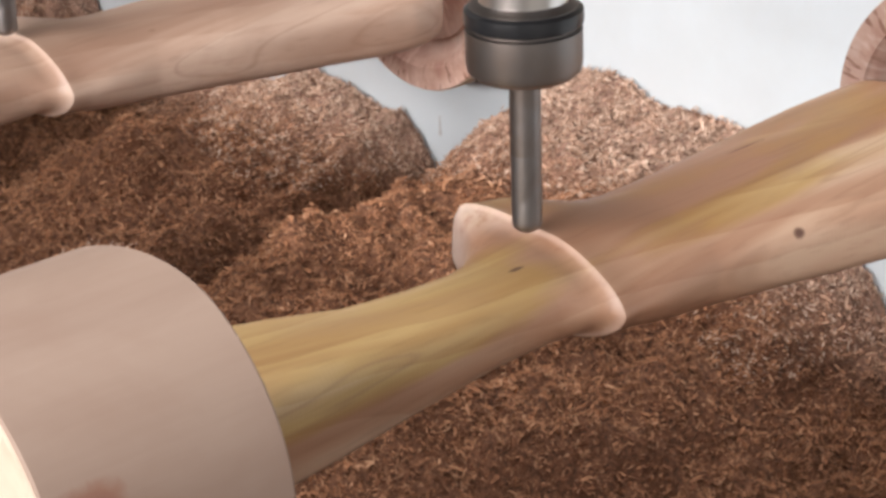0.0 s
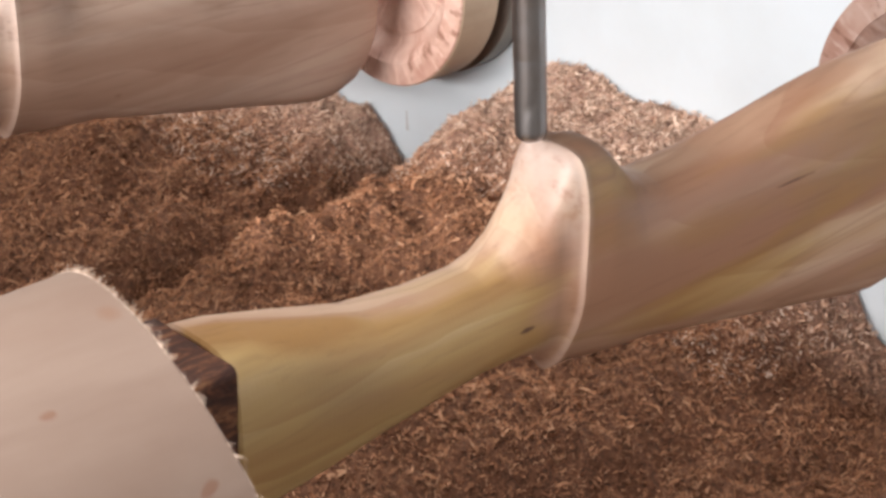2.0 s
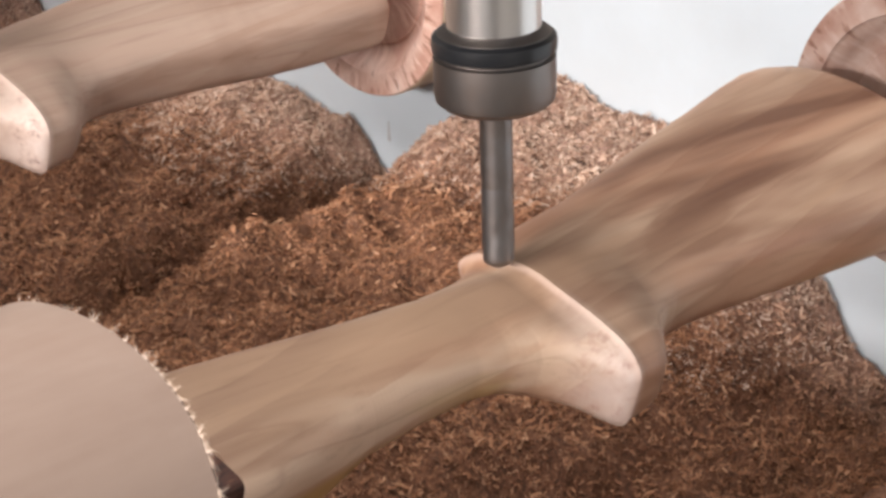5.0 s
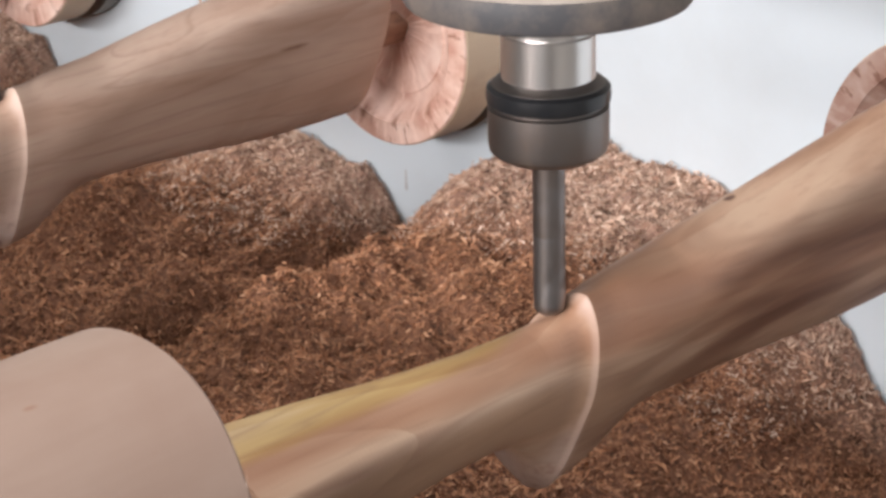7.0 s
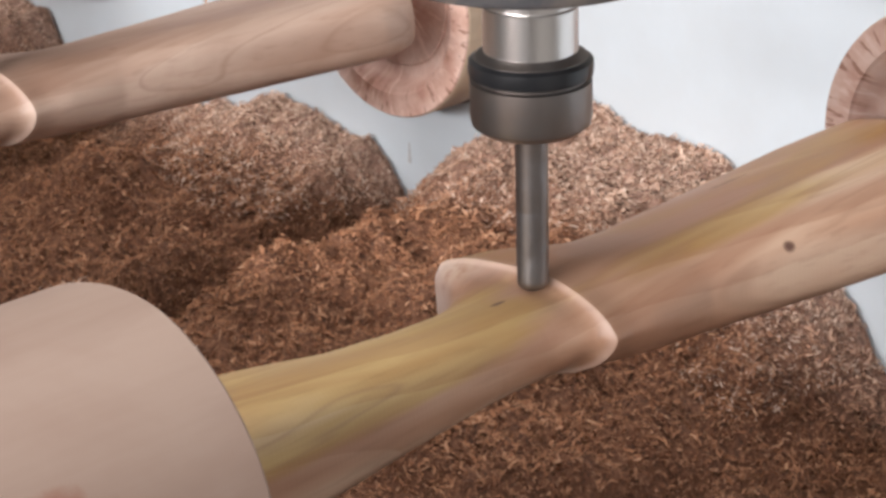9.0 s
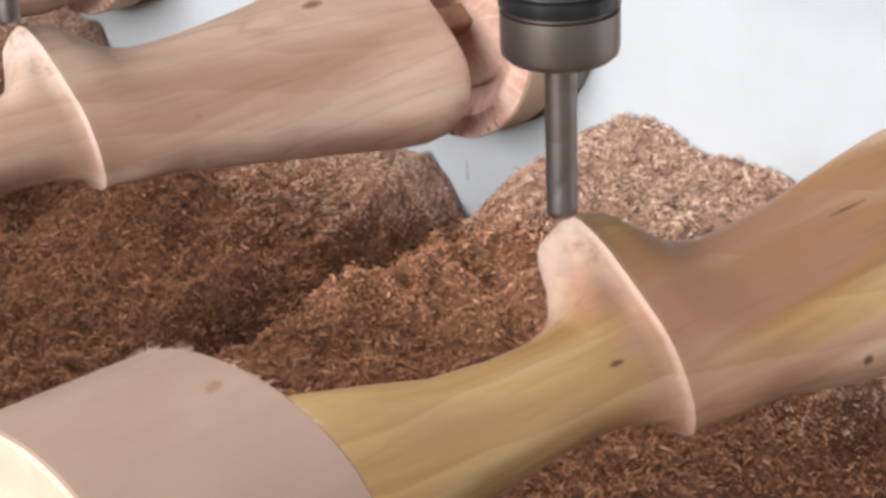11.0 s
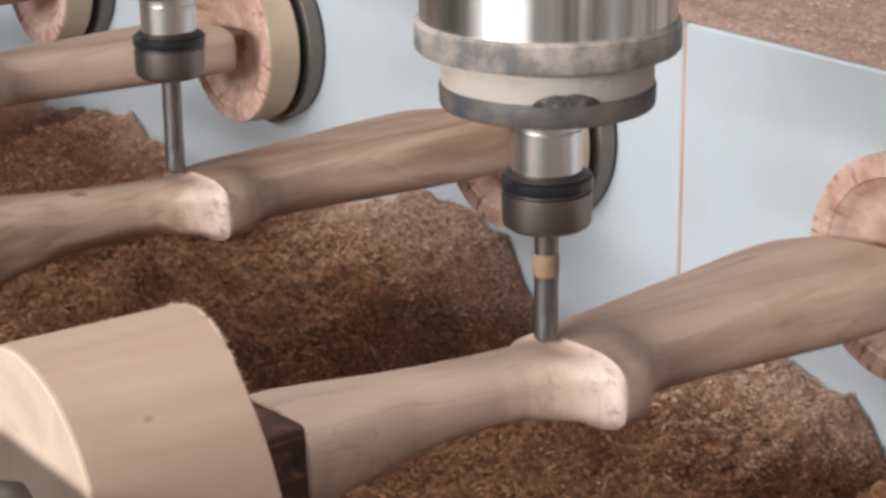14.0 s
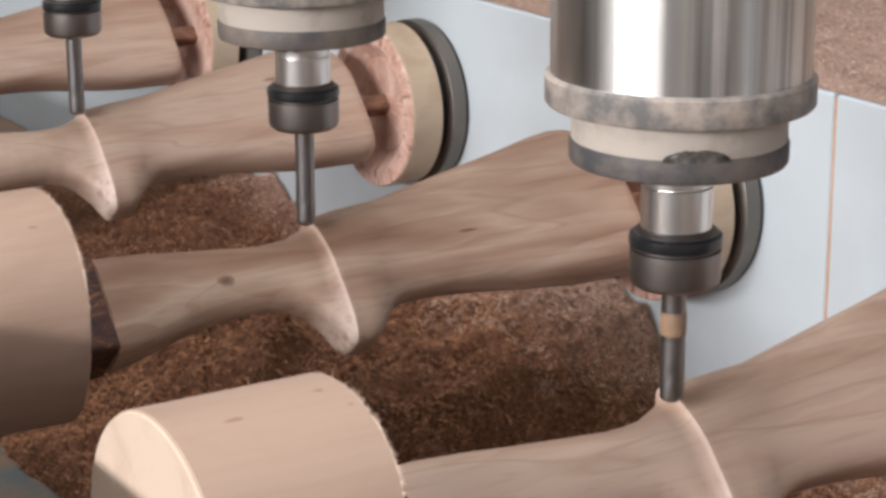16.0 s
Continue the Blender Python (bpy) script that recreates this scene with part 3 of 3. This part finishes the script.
tagged(chips("wood_shavings", 500000, -0.70, 0.03, -0.13, WALL - 0.002, ground, 3, M_CHIP, 0.66), "loose curled wood shavings strewn over the sawdust", "shavings", kind="stuff")
tagged(chips("shaving_clumps", 45000, -0.70, 0.03, -0.11, WALL - 0.004, ground, 21, M_CHIP, 1.25), "larger curled brown shavings lying loose on the heaps", "shavings", kind="stuff")
# pale shavings kept to the upper crests, adding to their lit look
tagged(chips("pale_shavings", 60000, -0.72, 0.03, WALL - 0.075, WALL - 0.0005, ground, 5, M_CHIP_PALE, 0.8, 0.5, AXIS - 0.100), "pale pinkish wood shavings, brightening the lit crests of the heaps", "shavings", kind="stuff")
tagged(chips("far_shavings", 50000, -1.02, -0.70, -0.10, WALL - 0.002, ground, 33, M_CHIP, 1.1), "brown wood shavings on the furthest heaps", "shavings", kind="stuff")
tagged(chips("ledge_shavings", 22000, -0.75, 0.05, WALL + 0.001, WALL + 0.12, ledge_z, 7, M_CHIP_PALE, 0.7), "curled wood shavings lying on top of the housing", "shavings", kind="stuff")

# ---------------------------------------------------------------- workpiece
# along the axis: how far the lobe side reaches from the axis
REACH = [(-0.1007, 0.0300), (-0.1000, 0.0308), (-0.0908, 0.0297), (-0.0569, 0.0208), (-0.0390, 0.0188), (-0.0240, 0.0186), (-0.0154, 0.0206), (-0.0084, 0.0240), (-0.0034, 0.0295),
         (-0.0002, 0.0350), (0.0020, 0.0404), (0.0036, 0.0432), (0.0056, 0.0442), (0.0120, 0.0440), (0.0165, 0.0432), (0.0200, 0.0406), (0.0290, 0.0310), (0.0340, 0.0276),
         (0.0400, 0.0255), (0.0510, 0.0250), (0.0630, 0.0250), (0.0830, 0.0270), (0.1083, 0.0302), (0.1300, 0.0322), (0.1590, 0.0324), (0.1640, 0.0320), (0.1670, 0.0306)]
# along the axis: where the flat side lies
FLAT = [(-0.1007, -0.0122), (-0.1000, -0.0129), (-0.0908, -0.0130), (-0.0751, -0.0125), (-0.0240, -0.0095), (-0.0154, -0.0102), (-0.0084, -0.0113), (-0.0002, -0.0144), (0.0020, -0.0156),
        (0.0036, -0.0170), (0.0056, -0.0210), (0.0120, -0.0208), (0.0200, -0.0219), (0.0400, -0.0226), (0.1083, -0.0364), (0.1300, -0.0415), (0.1420, -0.0434), (0.1500, -0.0428),
        (0.1590, -0.0396), (0.1640, -0.0340), (0.1670, -0.0290)]
# along the axis: half thickness
THICK = [(-0.1007, 0.0158), (-0.1000, 0.0164), (-0.0908, 0.0162), (-0.0569, 0.0133), (-0.0390, 0.0120), (-0.0240, 0.0114), (-0.0154, 0.0113), (-0.0002, 0.0114), (0.0020, 0.0118),
         (0.0048, 0.0129), (0.0056, 0.0139), (0.0165, 0.0144), (0.0400, 0.0137), (0.1500, 0.0140), (0.1640, 0.0137), (0.1670, 0.0130)]
# along the axis: squareness of the section on the lobe side
SQUARE_LOBE = [(-0.1007, 3.4), (-0.0751, 3.2), (-0.0569, 2.4), (-0.0240, 2.5), (-0.0154, 2.6), (-0.0084, 3.4), (-0.0034, 4.2), (0.0056, 4.2), (0.0062, 3.8),
               (0.0120, 3.2), (0.0200, 2.7), (0.0290, 2.4), (0.0400, 2.9), (0.0630, 3.5), (0.1670, 3.5)]
# along the axis: and on the flat side
SQUARE_FLAT = [(-0.1007, 4.50), (-0.0908, 4.50), (-0.0751, 4.00), (-0.0569, 3.20), (-0.0154, 2.30), (0.0056, 1.60), (0.0165, 1.75), (0.0400, 2.50), (0.1083, 3.50),
               (0.1500, 3.60), (0.1640, 3.40), (0.1670, 3.20)]


def along(profile, y):
    return float(np.interp(y, [p[0] for p in profile], [p[1] for p in profile]))


def workpiece_mesh(seed, shift, seg=88):
    bm = bmesh.new()
    rings = []
    ys = sorted({p[0] for profile in (REACH, FLAT, THICK) for p in profile} | {round(float(v), 5) for v in np.linspace(-0.098, 0.1665, 72)})
    for y in ys:
        hi, lo, b, e1, e2 = (along(profile, y) for profile in (REACH, FLAT, THICK, SQUARE_LOBE, SQUARE_FLAT))
        ring = []
        for i in range(seg):
            a = 2 * math.pi * i / seg
            c, s = math.cos(a), math.sin(a)
            e = e1 if c > 0 else e2
            u, w = math.copysign(abs(c) ** (2 / e), c), math.copysign(abs(s) ** (2 / e), s)
            mid = (hi + lo) / 2 * 0.55
            z = mid + u * (hi - mid if c > 0 else mid - lo)
            f = 1 + 0.012 * noise.noise(Vector((s * 2 + seed, y * 30, c * 2)))
            ring.append(bm.verts.new((w * b * f, y, z * f)))
        rings.append(ring)
    for ring in rings:
        for v in ring:
            v.co.y += shift * min(1.0, max(0.0, (-0.03 - v.co.y) / 0.06))
    for a, b in zip(rings, rings[1:]):
        for i in range(seg):
            bm.faces.new((a[i], b[i], b[(i + 1) % seg], a[(i + 1) % seg]))
    bm.faces.new(rings[0])
    bm.faces.new(rings[-1][::-1])
    bmesh.ops.recalc_face_normals(bm, faces=bm.faces)
    return bm


def section_box(y0, y1, hi, lo, b, soft=0.38):
    bm = box(-b, b, y0, y1, lo, hi)
    bmesh.ops.bevel(bm, geom=[e for e in bm.edges if abs(e.verts[0].co.y - e.verts[1].co.y) > 1e-4], offset=min(b, hi - lo) * soft, segments=3, affect="EDGES", profile=0.5)
    return bm


def out_of_square(k, a, inner=True):
    """How far an end of a tail block lies aside of its plane, at an angle from the lobe."""
    if k == 0:
        return 0.0005 - 0.0095 * max(0.0, math.cos(a - 0.45)) ** 2 - 0.006 * max(0.0, math.cos(a - 4.1)) ** 4 if inner else 0.0
    lean = 0.0045 if k == 1 else 0.002
    return 0.0035 - lean * max(0.0, math.cos(a + 0.61)) ** 4 if inner else -0.0075


def fuzz(near, r, seed, ecc):
    """Short torn fibres standing along part of a block's rim."""
    rng = np.random.default_rng(40 + seed)
    bm = bmesh.new()
    for _ in range(420):
        tuft = rng.random() < 0.7
        a = rng.normal(-0.5, 0.75) if seed == 0 else rng.normal(-1.65, 0.42) if tuft else rng.uniform(0, 6.283)
        ln, lean_to, w = rng.uniform(0.0002, 0.0007) * (rng.choice((1.2, 2.2, 3.6) if seed == 0 else (1.0, 1.5, 2.6)) if tuft else 0.45), rng.uniform(-1.6, 1.6), rng.uniform(0.00006, 0.00016)
        y = near + out_of_square(seed, a)
        p = [(a, r - 0.0004, y - 0.0012), (a + 0.012 * lean_to, r + 0.5 * ln, y - 0.0006 + 0.2 * ln), (a + 0.04 * lean_to, r + 0.9 * ln, y + 0.5 * ln)]
        q = [Vector((rr * math.sin(t) + ecc[0], yy, rr * math.cos(t) + ecc[2])) for t, rr, yy in p]
        side = Vector((math.cos(a), 0, -math.sin(a))) * w
        v = [bm.verts.new(c) for c in (q[0] - side, q[0] + side, q[1] + side * 0.7, q[1] - side * 0.7, q[2])]
        bm.faces.new((v[0], v[1], v[2], v[3]))
        bm.faces.new((v[3], v[2], v[4]))
    return bm


def make_workpiece(k, near, material, label):
    """near: where the tail block begins."""
    w = tagged(new("workpiece"), label, "carved wood", "workpieces in the machine")
    tail = near + (0.1155 if k == 0 else 0.1222)
    part("carved_leg", workpiece_mesh(k * 3.7, tail), material, w, smooth=True)
    part("scorched_end", section_box(near - 0.002, -0.1005 + tail, 0.0294, -0.0120, 0.0154, 0.14), M_BURNT, w, "dark scorched end")
    part("neck", section_box(0.1660, 0.1890, 0.0050, -0.0050, 0.0050), M_STUB, w, "short brown wooden neck")
    # the block sits a little off the axis
    bm = lathe([(0.0462, -0.1800), (0.0474, -0.1797), (0.0480, -0.1789), (0.0480, near - 0.0008), (0.0474, near)], 128, "y")
    # its inner face is not sawn quite square
    for v in bm.verts:
        v.co.y += out_of_square(k, math.atan2(v.co.x, v.co.z), v.co.y > near - 0.01)
    face = lathe([(0.0476, -0.1796), (0.0472, -0.1804), (0.0300, -0.1804), (0.0130, -0.1804)], 128, "y")
    for v in face.verts:
        v.co.y += out_of_square(k, math.atan2(v.co.x, v.co.z), False)
    ecc = (0.0030, 0, 0.0028) if k == 0 else (-0.0025, 0, 0.0005)
    bmesh.ops.translate(bm, verts=bm.verts, vec=ecc)
    blk = part("tail_block", bm, M_PALE_STAINED if k == 0 else M_PALE, w, "pale turned wooden block", True)
    bmesh.ops.translate(face, verts=face.verts, vec=ecc)
    part("end_face", face, M_LIT_END, blk, "pale sawn end face, coloured brighter as if strongly front-lit", True)
    tagged(part("frayed_edge", fuzz(near, 0.0478, k, ecc), M_FUZZ, blk, "frayed pale wood fibres"), kind="stuff")
    part("quill", lathe([(0.0125, -0.2755), (0.0125, -0.196), (0.0105, -0.190), (0.0080, -0.1800)], 48, "y"), M_DARK, w, "dark steel tailstock centre", True)
    disc = part("turned_disc", lathe([(0.0458, 0.1992), (0.0462, 0.1797), (0.0458, 0.1793), (0.0372, 0.1793), (0.0369, 0.1799), (0.0360, 0.1806), (0.0345, 0.1815), (0.0330, 0.1838), (0.0305, 0.1862), (0.0272, 0.1874), (0.0266, 0.1866), (0.0232, 0.1868), (0.0200, 0.1876), (0.0120, 0.1880)], 128, "y"), M_DISC_BROWN if k == 0 else M_DISC, w, "turned wooden face disc with a dished front", True)
    part("rim", lathe([(0.0466, 0.1990), (0.0466, 0.1808), (0.0462, 0.1803)], 128, "y", False), M_PLY, disc, "tan wooden disc edge", True)
    part("spacer", lathe([(0.0400, 0.1990), (0.0400, 0.2056)], 64, "y"), M_RUBBER, w, "black spacer ring")
    part("backing_plate", lathe([(0.0464, 0.2054), (0.0472, 0.2059), (0.0472, 0.2142), (0.0464, 0.2147)], 96, "y"), M_DARK, w, "dark grey steel backing plate", True)
    part("gasket", lathe([(0.0462, 0.2147), (0.0462, 0.2165)], 64, "y"), M_RUBBER, w, "black gasket")
    return w


# ---------------------------------------------------------------- spindle
def make_spindle(band=False):
    s = tagged(new("spindle"), "vertical milling spindle with polished body and long steel cutter", "milling spindle", "spindles in a row")
    part("shank", lathe([(0.0041, 0.0215), (0.0041, 0.0450)], 32), M_BIT, s, "smooth grey steel shank", True)
    bm = bmesh.new()
    rings = []
    for j in range(25):
        z = 0.0218 * j / 24
        r = 0.0041 if z > 0.0022 else 0.0041 * math.sqrt(max(0.12, 1 - ((0.0022 - z) / 0.0026) ** 2))
        ring = []
        for i in range(28):
            a = 2 * math.pi * i / 28
            q = r * (1.0 - (0.03 if z < 0.013 else 0.03 * (0.0218 - z) / 0.0088) * max(0.0, math.cos(2 * (a - z * 230))) ** 2)
            ring.append(bm.verts.new((q * math.cos(a), q * math.sin(a), z)))
        rings.append(ring)
    for a, b in zip(rings, rings[1:]):
        for i in range(28):
            bm.faces.new((a[i], a[(i + 1) % 28], b[(i + 1) % 28], b[i]))
    bm.faces.new(rings[0][::-1])
    bm.faces.new(rings[-1])
    part("cutter", bm, M_BIT, s, "fluted grey steel cutter", True)
    if band:
        part("resin_band", lathe([(0.00425, 0.0235), (0.00435, 0.0242), (0.00435, 0.0305), (0.00425, 0.0312)], 32), M_RESIN, s, "tan resin-stained band", True)
    # the tool stands out a little further in one spindle than in the others
    u = 0.0 if band else 0.0025
    nut = part("collet_nut", lathe([(r, z + u) for r, z in ((0.0065, 0.0405), (0.0128, 0.0405), (0.0146, 0.0420), (0.0150, 0.0440), (0.0150, 0.0530), (0.0140, 0.0534), (0.0140, 0.0590), (0.0118, 0.0605))], 64), M_NUT, s, "dark steel collet nut", True)
    part("ring", lathe([(r, z + u) for r, z in ((0.0141, 0.0538), (0.0152, 0.0545), (0.0154, 0.0562), (0.0152, 0.0580), (0.0141, 0.0588))], 64), M_RUBBER, nut, "glossy black ring", True)
    part("nose", lathe([(0.0116, 0.0590), (0.0116, 0.0740), (0.0112, 0.0744), (0.0116, 0.0748), (0.0116, 0.0870)], 64), M_STEEL, s, "polished steel spindle nose", True)
    part("seal", lathe([(0.0330, 0.0822), (0.0346, 0.0828), (0.0352, 0.0838), (0.0353, 0.0895), (0.0349, 0.0903)], 96), M_SEAL, s, "dusty black seal ring", True)
    part("collar", lathe([(0.0346, 0.0900), (0.0347, 0.1015)], 96), M_CREAM, s, "dust-coated collar", True)
    if band:
        bm = bmesh.new()
        grid = []
        for j in range(7):
            row = []
            for i in range(19):
                a = -0.50 + 0.30 * (i - 9) / 9
                top = 0.0042 * math.sqrt(max(0.02, 1 - ((i - 9) / 9.3) ** 2)) * (1 + 0.25 * noise.noise(Vector((i * 0.6, 2, 1))))
                r = 0.0354 + 0.0006 * noise.noise(Vector((i * 0.9, j * 0.9, 0)))
                row.append(bm.verts.new((r * math.cos(a), r * math.sin(a), 0.0897 + top * j / 6)))
            grid.append(row)
        for p, q in zip(grid, grid[1:]):
            for i in range(18):
                bm.faces.new((p[i], p[i + 1], q[i + 1], q[i]))
        part("smear", bm, M_SMEAR, s, "dark greasy smear on the collar", True)
    part("flange", lathe([(0.0395, 0.1010), (0.0425, 0.1015), (0.0432, 0.1025), (0.0432, 0.1105), (0.0422, 0.1115)], 96), M_FLANGE, s, "grey dusty flange", True)
    part("body", lathe([(0.0415, 0.1112), (0.0415, 0.36), (0.040, 0.362)], 96), M_BODY, s, "polished steel spindle body", True)
    return s


BLOCKS = (-0.1222, -0.1299, -0.1222, -0.124, -0.124)
pieces, spindles = [], []
for i in range(COUNT):
    m = pose(-i * PITCH, 0, AXIS)
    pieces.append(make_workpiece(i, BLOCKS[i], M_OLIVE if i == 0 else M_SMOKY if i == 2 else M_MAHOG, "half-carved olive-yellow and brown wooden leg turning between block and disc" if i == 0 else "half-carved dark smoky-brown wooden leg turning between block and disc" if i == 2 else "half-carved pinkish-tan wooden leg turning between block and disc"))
    pieces[i].matrix_basis = m
    spindles.append(make_spindle(i == 1) if i < 2 else copy_thing(spindles[0], m))

# ---------------------------------------------------------------- movement
# turn of the workpieces, half second by half second: degrees from the lobe pointing up
TURN = [-86, -75, -53, -24, 5, 37, 53, 60, 84, 94, 106, 124, 142, 172, 204, 229, 246, 256, 263, 269, 276, 289, 311, 339, 367, 397, 411, 419, 446, 455, 467, 486, 498]
# the cutter's tip over the axis: seconds, aside, up
TOOL = [
    (0.0, -0.0094, 0.0164), (0.5, -0.0158, 0.0226), (1.0, -0.0173, 0.0314), (1.5, -0.0101, 0.0445), (2.0, 0.0017, 0.0457), (2.5, 0.0154, 0.0390),
    (3.0, 0.0255, 0.0282), (3.5, 0.0190, 0.0225), (4.0, 0.0085, 0.0150), (4.5, 0.0025, 0.0128), (5.0, 0.0008, 0.0135), (5.5, 0.0001, 0.0150),
    (6.0, 0.0004, 0.0159), (6.5, 0.0025, 0.0151), (7.0, 0.0009, 0.0142), (7.5, 0.0019, 0.0112), (8.0, 0.0000, 0.0099), (8.5, -0.0010, 0.0100),
    (9.0, -0.0030, 0.0115), (9.5, -0.0060, 0.0140), (10.0, -0.0110, 0.0175), (10.5, -0.0180, 0.0260), (11.0, -0.0240, 0.0371), (11.5, -0.0098, 0.0444),
    (12.0, 0.0059, 0.0457), (12.5, 0.0171, 0.0377), (13.0, 0.0258, 0.0289), (13.5, 0.0200, 0.0220), (14.0, 0.0085, 0.0145), (14.5, 0.0021, 0.0126),
    (15.0, 0.0015, 0.0123), (15.5, -0.0021, 0.0138), (16.0, 0.0005, 0.0169),
]


def motions():
    for i, w in enumerate(pieces):
        walk(w, [(t / 2, pose(-i * PITCH, 0, AXIS, 0, TURN[t], 0)) for t in range(33)])
    for i, s in enumerate(spindles):
        walk(s, [(t, pose(-i * PITCH + x, 0, AXIS + z)) for t, x, z in TOOL])


motions()
